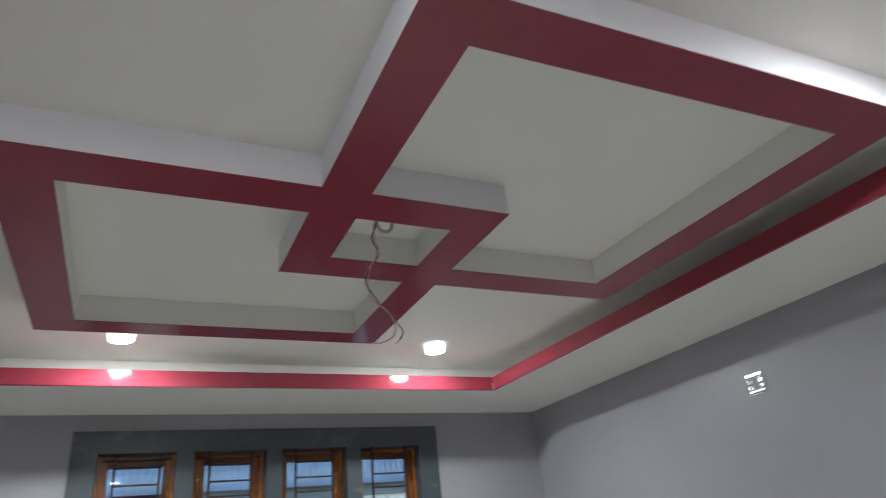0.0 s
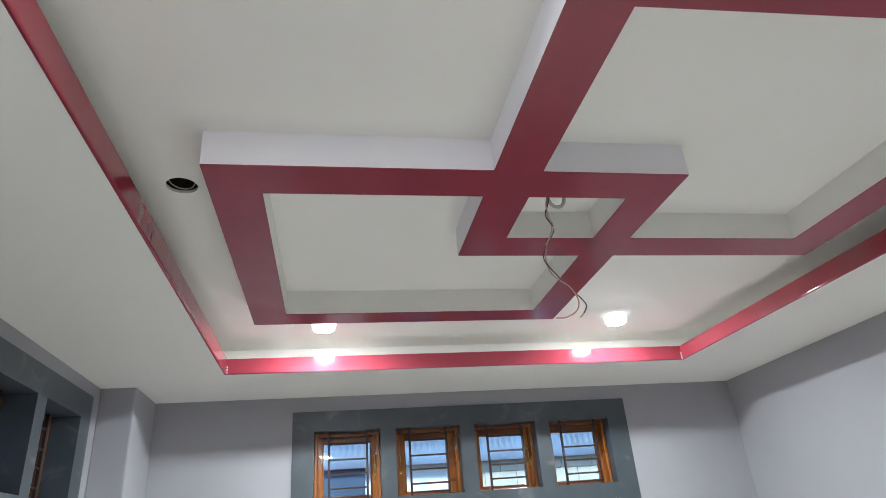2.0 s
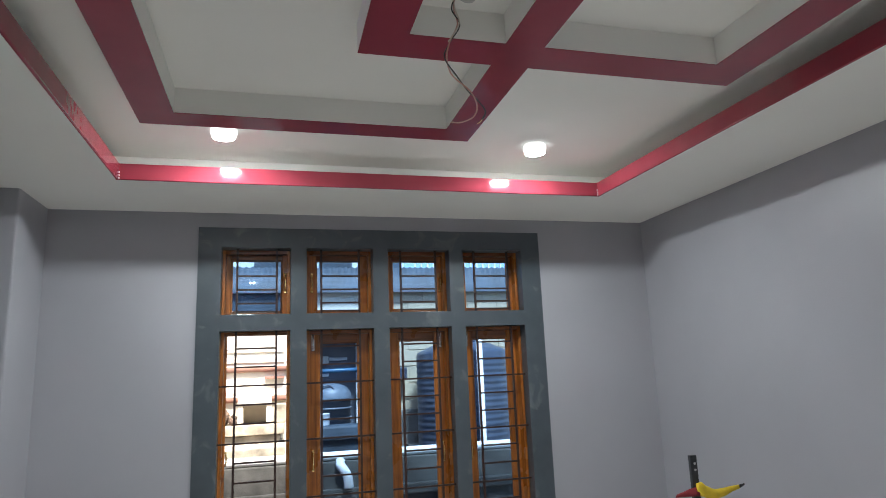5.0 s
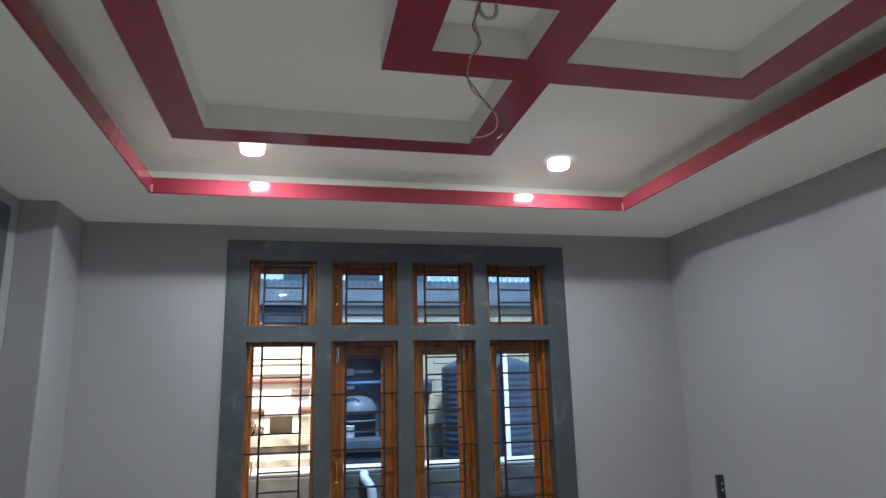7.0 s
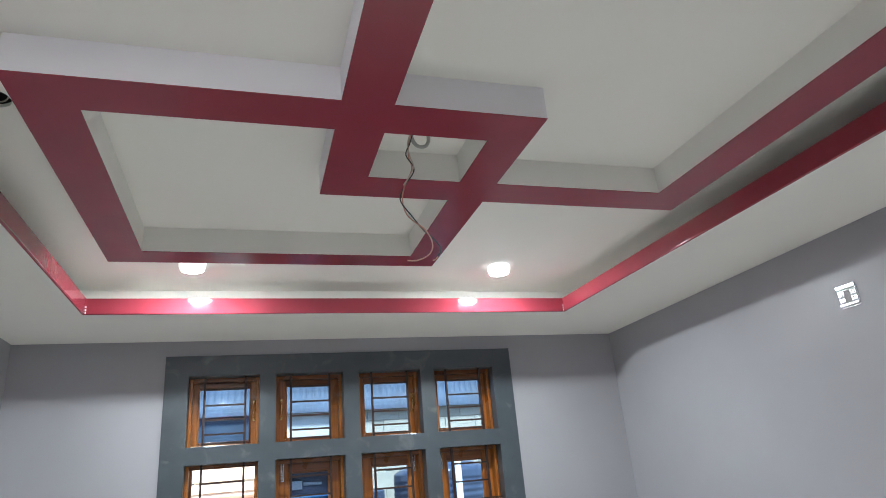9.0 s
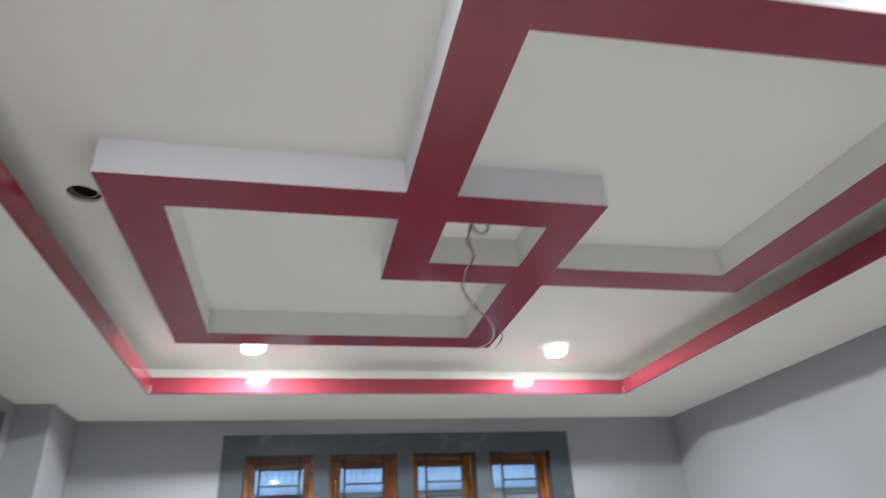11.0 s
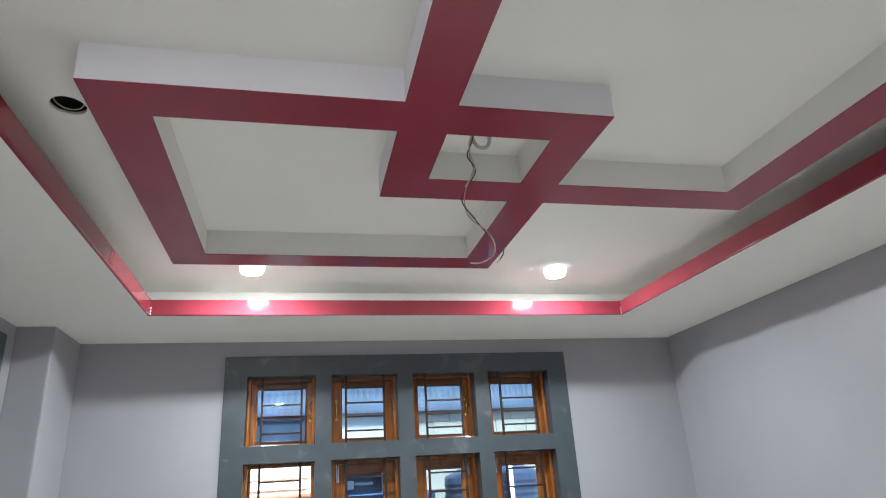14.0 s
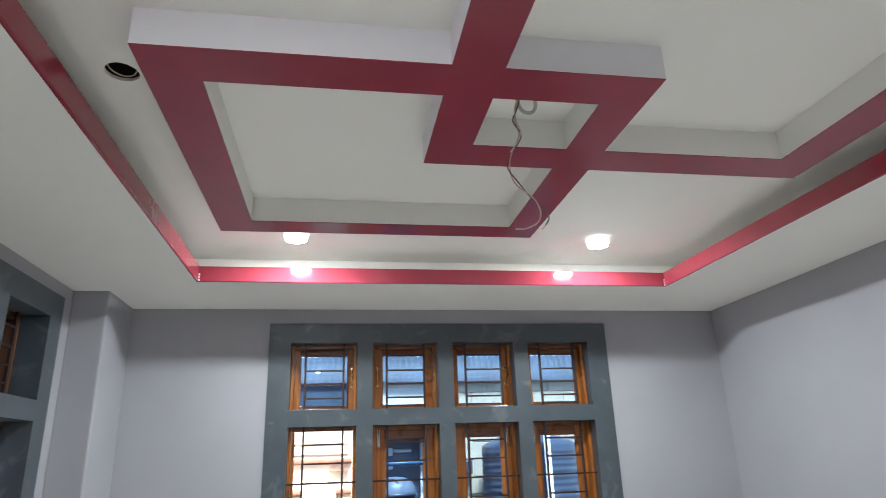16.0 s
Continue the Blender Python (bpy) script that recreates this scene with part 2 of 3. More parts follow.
def part(name, bm, mats, parent, label=""):
    ob = new(name, finish(bm, name, mats))
    ob.parent = parent
    return tagged(ob, label)


def share(name, mesh, parent, m=Matrix()):
    ob = new(name, mesh)
    ob.parent = parent
    ob.matrix_basis = m
    return ob


def thing(name, at, label, category, group="", kind=""):
    ob = new(name)
    ob.location = at
    ob.empty_display_size = 0.05
    return tagged(ob, label, category, group, kind)


def cable(name, pts, r, mat, parent=None, label="", category="", res=6):
    """A wire swept along a smooth line, as a mesh."""
    P = [Vector(p) for p in pts]
    line = []
    for i in range(len(P) - 1):
        a, b, c, d = P[max(i - 1, 0)], P[i], P[i + 1], P[min(i + 2, len(P) - 1)]
        for k in range(res):
            t = k / res
            line.append(0.5 * ((2 * b) + (c - a) * t + (2 * a - 5 * b + 4 * c - d) * t * t + (3 * b - a - 3 * c + d) * t**3))
    line.append(P[-1])
    bm = bmesh.new()
    n, rings = 8, []
    for i, p in enumerate(line):
        d = (line[min(i + 1, len(line) - 1)] - line[max(i - 1, 0)]).normalized()
        u = d.cross(Vector((0.31, 0.9, 0.17))).normalized()
        v = d.cross(u)
        rings.append([bm.verts.new(p + r * (math.cos(2 * math.pi * k / n) * u + math.sin(2 * math.pi * k / n) * v)) for k in range(n)])
    for a, b in zip(rings, rings[1:]):
        for k in range(n):
            bm.faces.new([a[k], a[(k + 1) % n], b[(k + 1) % n], b[k]]).smooth = True
    bm.faces.new(rings[0])
    bm.faces.new(rings[-1])
    if parent:
        return part(name, bm, mat, parent, label)
    return solid(name, bm, mat, label, category)


# ---- the room's shell ----
XL, XR, YN, YF = -0.20, 4.20, 0.85, 6.00
H_BORDER, H_LIP, H_FRAME, H_TRAY, H_SLAB = 2.70, 2.790, 2.786, 2.908, 3.12
LIP = [(0.552, 5.292), (3.447, 5.292), (3.535, 1.62), (0.562, 1.62)]


def grown(pts, d):
    (a, b), (c, e), (f, g), (h, k) = pts
    return [(a - d, b + d), (c + d, e + d), (f + d, g - d), (h - d, k - d)]


bm = bmesh.new()
box(bm, XL - 0.2, XR + 0.2, YN - 0.2, YF + 0.2, -0.15, -0.004)
floor = solid("floor", bm, TILE, "beige tiled floor of the empty room", "floor", kind="structure")

# Window wall, with one opening for the window of eight lights.
WX0, WX1, WZ0, WZ1 = 0.895, 3.302, 0.43, 2.598
bm = bmesh.new()
box(bm, XL - 0.2, WX0 + 0.01, YF, YF + 0.2, -0.15, H_SLAB)
box(bm, WX1 - 0.01, XR + 0.2, YF, YF + 0.2, -0.15, H_SLAB)
box(bm, WX0 + 0.01, WX1 - 0.01, YF, YF + 0.2, WZ1 - 0.01, H_SLAB)
box(bm, WX0 + 0.01, WX1 - 0.01, YF, YF + 0.2, -0.15, WZ0 + 0.01)
solid("wall_north", bm, WALL, "lavender grey painted wall round a large window", "wall", kind="structure")
LY0, LY1, LZ0, LZ1 = 3.00, 5.405, 0.43, 2.622
bm = bmesh.new()
box(bm, XL - 0.3, XL, LY1 - 0.01, YF, -0.15, H_SLAB)
box(bm, XL - 0.3, XL, YN - 0.2, LY0 + 0.01, -0.15, H_SLAB)
box(bm, XL - 0.3, XL, LY0 + 0.01, LY1 - 0.01, LZ1 - 0.01, H_SLAB)
box(bm, XL - 0.3, XL, LY0 + 0.01, LY1 - 0.01, -0.15, LZ0 + 0.01)
solid("wall_west", bm, WALL, "lavender grey painted wall with a grey window surround", "wall", kind="structure")
bm = bmesh.new()
box(bm, XR, XR + 0.2, YN - 0.2, YF, -0.15, H_SLAB)
solid("wall_east", bm, WALL, "plain lavender grey painted wall", "wall", kind="structure")
bm = bmesh.new()
box(bm, XL, XR, YN - 0.2, YN, -0.15, H_SLAB)
solid("wall_south", bm, WALL, "plain lavender grey painted wall", "wall", kind="structure")
bm = bmesh.new()
box(bm, XL - 0.002, 0.0, 5.535, YF + 0.002, -0.003, H_BORDER + 0.02, bevel=0.010)
solid("pillar", bm, WALL, "lavender grey painted corner pillar", "pillar", kind="structure")

# ---- ceilings ----
bm = bmesh.new()
box(bm, XL - 0.35, XR + 0.25, YN - 0.25, YF + 0.25, H_SLAB, H_SLAB + 0.15)
solid("roof_slab", bm, CONCRETE, "concrete slab over the false ceiling", "slab", kind="structure")
bm = bmesh.new()
ring(bm, [(XL - 0.01, YF + 0.01), (XR + 0.01, YF + 0.01), (XR + 0.01, YN - 0.01), (XL - 0.01, YN - 0.01)], grown(LIP, 0.012), H_BORDER, H_BORDER + 0.012)
solid("ceiling_border", bm, WHITE, "white painted gypsum ceiling border", "ceiling", kind="structure")
bm = bmesh.new()
COVE = [(x + (-0.27 if x < 2 else 0.27), y + (0.235 if y > 3 else -0.27)) for x, y in LIP]
ring(bm, grown(COVE, 0.012), COVE, H_BORDER + 0.012, H_TRAY)
solid("ceiling_cove", bm, WHITE, "white back wall of the ceiling cove", "ceiling", kind="structure")

HOLE, HOLE_R = (0.645, 3.509), 0.053
bm = bmesh.new()
X0, X1, Y0, Y1 = COVE[0][0] - 0.012, COVE[2][0] + 0.012, COVE[2][1] - 0.012, COVE[0][1] + 0.012
hx, hy = HOLE
angles = [2 * math.pi * i / 48 for i in range(48)] + [math.atan2(y - hy, x - hx) % (2 * math.pi) for x in (X0, X1) for y in (Y0, Y1)]
circle, edge = [], []
for a in sorted(angles):
    c, s = math.cos(a), math.sin(a)
    k = min((X1 - hx if c > 0 else X0 - hx) / c if abs(c) > 1e-9 else 1e9, (Y1 - hy if s > 0 else Y0 - hy) / s if abs(s) > 1e-9 else 1e9)
    r = HOLE_R * (1 + 0.015 * math.sin(3 * a) + 0.01 * math.sin(11 * a))
    circle.append((hx + r * c, hy + r * s))
    edge.append((hx + k * c, hy + k * s))
ring(bm, edge, circle, H_TRAY, H_TRAY + 0.012)
solid("ceiling_tray", bm, WHITE, "white raised gypsum ceiling with a round lamp hole", "ceiling", kind="structure")

# The red lip round the tray.
lip = thing("ceiling_lip", (0, 0, 0), "glossy red painted lip round the raised ceiling", "ceiling trim", kind="structure")
outer = grown(LIP, 0.012)
for i in range(4):
    j = (i + 1) % 4
    bm = bmesh.new()
    prism(bm, [LIP[i], LIP[j], outer[j], outer[i]], H_BORDER - 0.001, H_LIP)
    low = [e for e in bm.edges if all(v.co.z < H_BORDER + 0.01 and min((v.co.xy - Vector(c)).length for c in LIP) < 0.001 for v in e.verts)]
    for f in bmesh.ops.bevel(bm, geom=low, offset=0.005, segments=4, profile=0.5, affect="EDGES")["faces"]:
        f.smooth = True
    part("lip_board", bm, LIP_RED, lip)

for x, dx in ((LIP[0][0], 1), (LIP[1][0], -1)):
    for z in (2.708, 2.724, 2.741):
        bm = bmesh.new()
        box(bm, x + dx * 0.001, x + dx * 0.006, LIP[0][1] - 0.0035, LIP[0][1] - 0.0005, z - 0.005, z + 0.004)
        part("paint_chip", bm, PLASTIC, lip, "pale chipped paint")

# Two interlocking drop frames with red undersides.
AX0, AX1, AX2, AX3 = 0.772, 0.938, 2.203, 2.357
AY0, AY1, AY2, AY3 = 3.179, 3.343, 4.521, 4.668
BX0, BX1, BX2, BX3 = 1.674, 1.838, 3.124, 3.302
BY0, BY1, BY2, BY3 = 2.320, 2.470, 3.668, 3.833


def in_frame(x, y):
    a = AX0 < x < AX3 and AY0 < y < AY3 and not (AX1 < x < AX2 and AY1 < y < AY2)
    b = BX0 < x < BX3 and BY0 < y < BY3 and not (BX1 < x < BX2 and BY1 < y < BY2)
    return a or b


OUTER = (AX0, AX3, AY0, AY3, BX0, BX3, BY0, BY3)


def frame_mesh(bm, z0, z1):
    xs = sorted((AX0, AX1, AX2, AX3, BX0, BX1, BX2, BX3))
    ys = sorted((AY0, AY1, AY2, AY3, BY0, BY1, BY2, BY3))
    grid = {}

    def at(i, j, z):
        if (i, j, z) not in grid:
            x, y = xs[i], ys[j]
            if y < AY0:
                y -= 0.045 * (x - BX0) / (BX3 - BX0) - 0.012
            if x > AX3:
                x += 0.016 * (BY3 - y) / (BY3 - BY0) - 0.008
            grid[i, j, z] = bm.verts.new((x, y, z))
        return grid[i, j, z]

    inside = lambda i, j: 0 <= i < 7 and 0 <= j < 7 and in_frame((xs[i] + xs[i + 1]) / 2, (ys[j] + ys[j + 1]) / 2)
    for i in range(7):
        for j in range(7):
            if not inside(i, j):
                continue
            for z in (z0, z1):
                bm.faces.new([at(i, j, z), at(i + 1, j, z), at(i + 1, j + 1, z), at(i, j + 1, z)])
            for (p, q, di, dj) in (((i, j), (i + 1, j), 0, -1), ((i + 1, j), (i + 1, j + 1), 1, 0), ((i + 1, j + 1), (i, j + 1), 0, 1), ((i, j + 1), (i, j), -1, 0)):
                if not inside(i + di, j + dj):
                    line = xs[p[0]] if p[0] == q[0] else ys[p[1]]
                    bm.faces.new([at(*p, z0), at(*q, z0), at(*q, z1), at(*p, z1)]).material_index = 0 if line in OUTER else 1


drop = thing("ceiling_frame", (0, 0, 0), "two interlocking white ceiling drop frames with maroon undersides", "ceiling frame", kind="structure")
bm = bmesh.new()
frame_mesh(bm, H_FRAME + 0.003, H_TRAY + 0.002)
part("frame_body", bm, [SIDE_WHITE, WHITE], drop, "white painted gypsum sides")
bm = bmesh.new()
frame_mesh(bm, H_FRAME, H_FRAME + 0.003)
part("frame_soffit", bm, [RED, RED], drop, "maroon glossy painted underside")

# ---- ceiling lamps ----


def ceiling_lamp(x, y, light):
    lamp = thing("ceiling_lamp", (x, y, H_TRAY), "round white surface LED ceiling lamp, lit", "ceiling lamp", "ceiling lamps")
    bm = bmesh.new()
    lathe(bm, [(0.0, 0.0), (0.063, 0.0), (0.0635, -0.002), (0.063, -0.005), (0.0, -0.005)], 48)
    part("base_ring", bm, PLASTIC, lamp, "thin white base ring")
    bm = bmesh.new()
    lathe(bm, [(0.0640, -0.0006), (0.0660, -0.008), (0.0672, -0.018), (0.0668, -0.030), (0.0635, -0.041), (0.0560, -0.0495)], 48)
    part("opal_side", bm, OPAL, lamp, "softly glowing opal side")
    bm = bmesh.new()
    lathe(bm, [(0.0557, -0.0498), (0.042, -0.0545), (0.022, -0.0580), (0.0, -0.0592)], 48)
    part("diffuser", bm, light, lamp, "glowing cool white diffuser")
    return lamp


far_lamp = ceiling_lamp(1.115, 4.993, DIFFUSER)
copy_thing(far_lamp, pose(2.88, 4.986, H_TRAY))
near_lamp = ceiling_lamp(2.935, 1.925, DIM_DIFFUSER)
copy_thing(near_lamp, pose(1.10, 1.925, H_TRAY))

# Empty lamp hole, with the can above it and a loose wire.
can = thing("lamp_recess", (hx, hy, H_TRAY + 0.012), "empty dark recess where a lamp is missing", "lamp recess", kind="structure")
bm = bmesh.new()
lathe(bm, [(0.075, 0.001), (0.075, 0.19), (0.0, 0.19)], 32)
part("recess", bm, DARK, can)
cable("loose_wire", [(-0.055, -0.03, 0.06), (-0.046, 0.0, 0.012), (-0.026, 0.030, 0.002), (0.006, 0.040, 0.0), (0.034, 0.026, 0.006), (0.050, 0.0, 0.05)], 0.0022, WIRE_PALE, can, "pale loose wire")

# ---- pendant wires in the small square ----
wires = thing("pendant_wire", (1.99, 3.5, H_TRAY), "bare twin lamp wires hanging from the ceiling", "wire")
hang = [(-0.012, 0.0, 0.0), (-0.028, 0, -0.06), (-0.034, 0, -0.115), (-0.024, 0, -0.165), (-0.055, 0, -0.235), (-0.066, 0, -0.293), (-0.05, 0, -0.35), (0.008, 0, -0.40), (0.030, 0, -0.448), (0.018, 0, -0.488), (-0.025, 0, -0.512), (-0.062, 0, -0.514)]
cable("pink_wire", hang, 0.0024, WIRE_PINK, wires, "pinkish wire")
side = [(x + 0.011 * math.sin(2.2 * i + 0.6), y + 0.008 * math.cos(1.7 * i), z) for i, (x, y, z) in enumerate(hang[:8])]
cable("black_wire", side + [(0.035, 0.01, -0.425), (0.062, 0.012, -0.462), (0.05, 0.015, -0.492)], 0.0022, WIRE_DARK, wires, "black wire")
cable("pale_wire", [(x + 0.006 * math.sin(1.9 * i + 3), y - 0.006, z) for i, (x, y, z) in enumerate(hang[:5])], 0.0022, WIRE_PALE, wires, "pale wire")
cable("copper_tip", [(0.05, 0.015, -0.492), (0.04, 0.016, -0.503), (0.032, 0.016, -0.506)], 0.0018, COPPER, wires, "bare copper end")
cable("conduit_loop", [(-0.01, 0.03, 0.0), (-0.005, 0.03, -0.03), (0.012, 0.03, -0.052), (0.04, 0.03, -0.052), (0.055, 0.03, -0.03), (0.056, 0.03, 0.0)], 0.007, CONDUIT, wires, "grey conduit loop")

# ---- windows ----
COLS = [(1.040, 1.486), (1.592, 2.045), (2.152, 2.598), (2.702, 3.155)]
U0, U1, L0, L1 = 2.017, 2.464, 0.56, 1.910


def window_grid(name, label, back=0.19):
    """Grey surround with its uprights and rails; the opening's own x runs along the wall, y into it."""
    w = thing(name, (0, 0, 0), label, "window", kind="structure")
    xs = [WX0] + [v for c in COLS for v in c] + [WX1]
    for i in range(5):
        bm = bmesh.new()
        box(bm, xs[2 * i], xs[2 * i + 1], -0.014, back, WZ0, WZ1)
        part("upright", bm, GREY, w)
    for a, b in COLS:
        for z0, z1 in ((WZ0, L0), (L1, U0), (U1, WZ1)):
            bm = bmesh.new()
            box(bm, a, b, -0.014, back, z0, z1)
            part("rail", bm, GREY, w)
    return w


def bar(bm, a, b, r=0.0055):
    tube(bm, a, b, r, n=8)


def grille(a, b, z0, z1, y, base, lower):
    g = thing("window_grille", base, "dark brown iron window grille", "grille", "window grilles")
    bx, by, bz = base
    v0, v1 = a + (b - a) * 0.222, a + (b - a) * 0.798
    for x in (v0, v1):
        bm = bmesh.new()
        box(bm, x - 0.007 - bx, x + 0.007 - bx, y - 0.007 - by, y + 0.007 - by, z0 + 0.001 - bz, z1 - 0.001 - bz)
        part("upright_bar", bm, IRON, g)
    if lower:
        levels = [z1 - 0.113 - 0.120 * k for k in range(12) if z1 - 0.113 - 0.120 * k > z0]
        wide = [k % 3 == 2 for k in range(len(levels))]
    else:
        levels = [z1 - 0.083, z1 - 0.185, z1 - 0.278, z1 - 0.37, z1 - 0.425]
        wide = [False] * 5
    for z, full in zip(levels, wide):
        bm = bmesh.new()
        p, q = (a + 0.001, b - 0.001) if full else (v0, v1)
        box(bm, p - bx, q - bx, y - 0.0055 - by, y + 0.0055 - by, z - 0.0055 - bz, z + 0.0055 - bz)
        part("cross_bar", bm, IRON, g)
    return g


def casing(a, b, z0, z1, y0, y1, w, upright, level):
    """Fixed timber lining of one light."""
    c = thing("window_casing", (a, y0, z0), "varnished timber window casing", "window frame", "window casings")
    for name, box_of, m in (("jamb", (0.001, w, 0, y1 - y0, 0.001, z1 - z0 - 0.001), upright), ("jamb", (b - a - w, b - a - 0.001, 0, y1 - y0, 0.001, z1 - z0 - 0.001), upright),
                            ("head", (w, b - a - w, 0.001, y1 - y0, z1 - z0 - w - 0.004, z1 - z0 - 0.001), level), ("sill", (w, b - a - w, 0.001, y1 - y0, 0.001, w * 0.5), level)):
        bm = bmesh.new()
        box(bm, *box_of, bevel=0.003)
        part(name, bm, m, c)
    return c


def pull(x, z, parent, g=0.055):
    """A cast brass pull: two foot plates, a bowed grip and beads along it."""
    bm = bmesh.new()
    for sgn in (-1, 1):
        box(bm, x - 0.009, x + 0.009, -0.004, 0.002, z + sgn * g - 0.015, z + sgn * g + 0.015, bevel=0.003)
        tube(bm, (x, -0.002, z + sgn * g), (x, -0.020, z + sgn * g * 0.78), 0.0055, 0.005, n=10)
        tube(bm, (x, -0.020, z + sgn * g * 0.78), (x, -0.026, z), 0.005, 0.007, n=10)
    for dz, r in ((-0.043, 0.0075), (-0.022, 0.0085), (0.0, 0.0105), (0.022, 0.0085), (0.043, 0.0075)):
        lathe(bm, [(0.0, -r), (r * 0.7, -r * 0.7), (r, 0.0), (r * 0.7, r * 0.7), (0.0, r)], 10, (x, -0.026 + 0.1 * abs(dz), z + dz))
    part("handle", bm, BRASS, parent, "polished brass pull handle")


def sash(w, h, stile, head, foot, handle_right, label, upright, level, group="window sashes"):
    """A timber sash with a pane and a brass pull, hinged at its own origin."""
    s = thing("window_sash", (0, 0, 0), label, "window sash", group)
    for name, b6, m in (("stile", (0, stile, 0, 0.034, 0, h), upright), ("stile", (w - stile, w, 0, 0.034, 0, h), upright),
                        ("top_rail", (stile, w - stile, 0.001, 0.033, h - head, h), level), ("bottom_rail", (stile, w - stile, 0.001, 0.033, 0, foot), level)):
        bm = bmesh.new()
        box(bm, *b6, bevel=0.004)
        part(name, bm, m, s)
    bm = bmesh.new()
    box(bm, stile - 0.006, w - stile + 0.006, 0.014, 0.019, foot - 0.006, h - head + 0.006)
    pane = part("pane", bm, GLASS, s, "blue tinted glass pane")
    pane.visible_shadow = False
    for b6, m in (((stile, stile + 0.009, 0.004, 0.014, foot, h - head), upright), ((w - stile - 0.009, w - stile, 0.004, 0.014, foot, h - head), upright),
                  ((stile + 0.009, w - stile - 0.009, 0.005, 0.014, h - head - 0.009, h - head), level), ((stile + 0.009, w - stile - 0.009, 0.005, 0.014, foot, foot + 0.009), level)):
        bm = bmesh.new()
        box(bm, *b6, bevel=0.002)
        part("glazing_bead", bm, m, s)
    x = w - stile * 0.5 if handle_right else stile * 0.5
    z = h * 0.52 if h < 0.6 else h * 0.36
    pull(x, z, s)
    if h > 0.6:
        bm = bmesh.new()
        box(bm, x - 0.009, x + 0.009, -0.004, 0.001, h - 0.125, h - 0.015)
        tube(bm, (x, -0.008, h - 0.12), (x, -0.008, h - 0.005), 0.0045, n=10)
        tube(bm, (x, -0.008, h - 0.085), (x, -0.026, h - 0.085), 0.004, n=10)
        part("tower_bolt", bm, CHROME, s, "small metal tower bolt")
    return s


def fit_out(window, open_lower, deep=0.085, iron=0.045, upright=TEAK, level=TEAK_X_SHADED):
    """Linings, sashes and grilles of one window, laid into the wall by turn."""
    for k, (a, b) in enumerate(COLS):
        for z0, z1, lower in ((U0, U1, False), (L0, L1, True)):
            made = [grille(a, b, z0, z1, iron, (a, iron, z0), lower), casing(a, b, z0, z1, deep, deep + 0.07, 0.022, upright, level)]
            w, h = b - a - 0.020, z1 - z0 - 0.018
            s = sash(w, h, (0.062 if k == 1 else 0.045) if not lower else 0.080, 0.046 if not lower else 0.070, 0.024 if not lower else 0.07, k in (0, 2), "closed varnished teak window sash with tinted glass" if not (lower and k == open_lower) else "varnished teak window sash swung open outwards", upright, level)
            s.matrix_basis = pose(a + 0.010, deep + 0.071, z0 + 0.006) if not (lower and k == open_lower) else pose(a + 0.036, deep + 0.11, z0 + 0.006, 0, 0, 96)
            made.append(s)
            for ob in made[1:]:
                ob.parent = window
                for key in ("category", "group"):
                    if key in ob:
                        del ob[key]
            made[0].matrix_basis = window.matrix_basis @ made[0].matrix_basis


north = window_grid("window_1", "large grey painted window surround with eight lights")
north.matrix_basis = pose(0, YF, 0)
fit_out(north, 0)
west_turn = Matrix.Translation((XL, LY1 - 0.0, 0.024)) @ pose(0, 0, 0, 0, 0, 90) @ Matrix.Translation((-WX1, 0, 0))
west = window_grid("window_2", "large grey painted window surround on the side wall", 0.25)
west.matrix_basis = west_turn
fit_out(west, 3, 0.130, 0.112, TEAK_DARK, TEAK_DARK)

# ---- small things in the room ----
plate = thing("socket_frame", (XR, 3.828, 2.371), "bright metal wall box frame with rows of clips", "socket frame")
for name, z0, z1, d in (("top_bar", 0.037, 0.054, 0.012), ("rail", 0.027, 0.032, 0.008), ("bottom_bar", -0.047, -0.034, 0.012), ("rail", -0.057, -0.052, 0.008)):
    bm = bmesh.new()
    box(bm, -d, 0.002, -0.052, 0.052, z0, z1, bevel=0.002)
    part(name, bm, CHROME, plate)
for sgn in (-1, 1):
    for zc in (0.013, -0.017):
        for y in (0.022, 0.034, 0.046):
            bm = bmesh.new()
            box(bm, -0.009, 0.002, sgn * y - 0.0042, sgn * y + 0.0042, zc - 0.0115, zc + 0.0115, bevel=0.0015)
            part("side_clip", bm, CHROME, plate, "bright metal clip")
bm = bmesh.new()
box(bm, -0.003, 0.002, -0.051, 0.051, -0.051, 0.036)
part("back_plate", bm, CONDUIT, plate, "dull grey back plate")

bm = bmesh.new()
lathe(bm, [(0.0, 0.0025), (0.082, 0.0022), (0.09, 0.0)], 40)
for v in bm.verts:
    v.co = (XR - v.co.z, 2.545 + v.co.x, 2.385 + v.co.y)
solid("plaster_patch", bm, WALL, "round patched plaster spot on the painted wall", "wall patch", kind="structure")

# Steel post with a yellow and red cloth tied to it.
post = thing("steel_stand", (3.74, 5.0, 0.0), "black steel stand with a flat perforated post", "stand")
bm = bmesh.new()
box(bm, -0.021, 0.021, -0.012, 0.012, 0.02, 1.065, bevel=0.003)
part("post", bm, STEEL, post, "black flat steel post")
for z in (1.02, 0.985):
    bm = bmesh.new()
    tube(bm, (0.003, -0.0125, z), (0.003, -0.015, z), 0.007, n=16)
    part("rivet", bm, CONDUIT, post, "worn grey rivet")
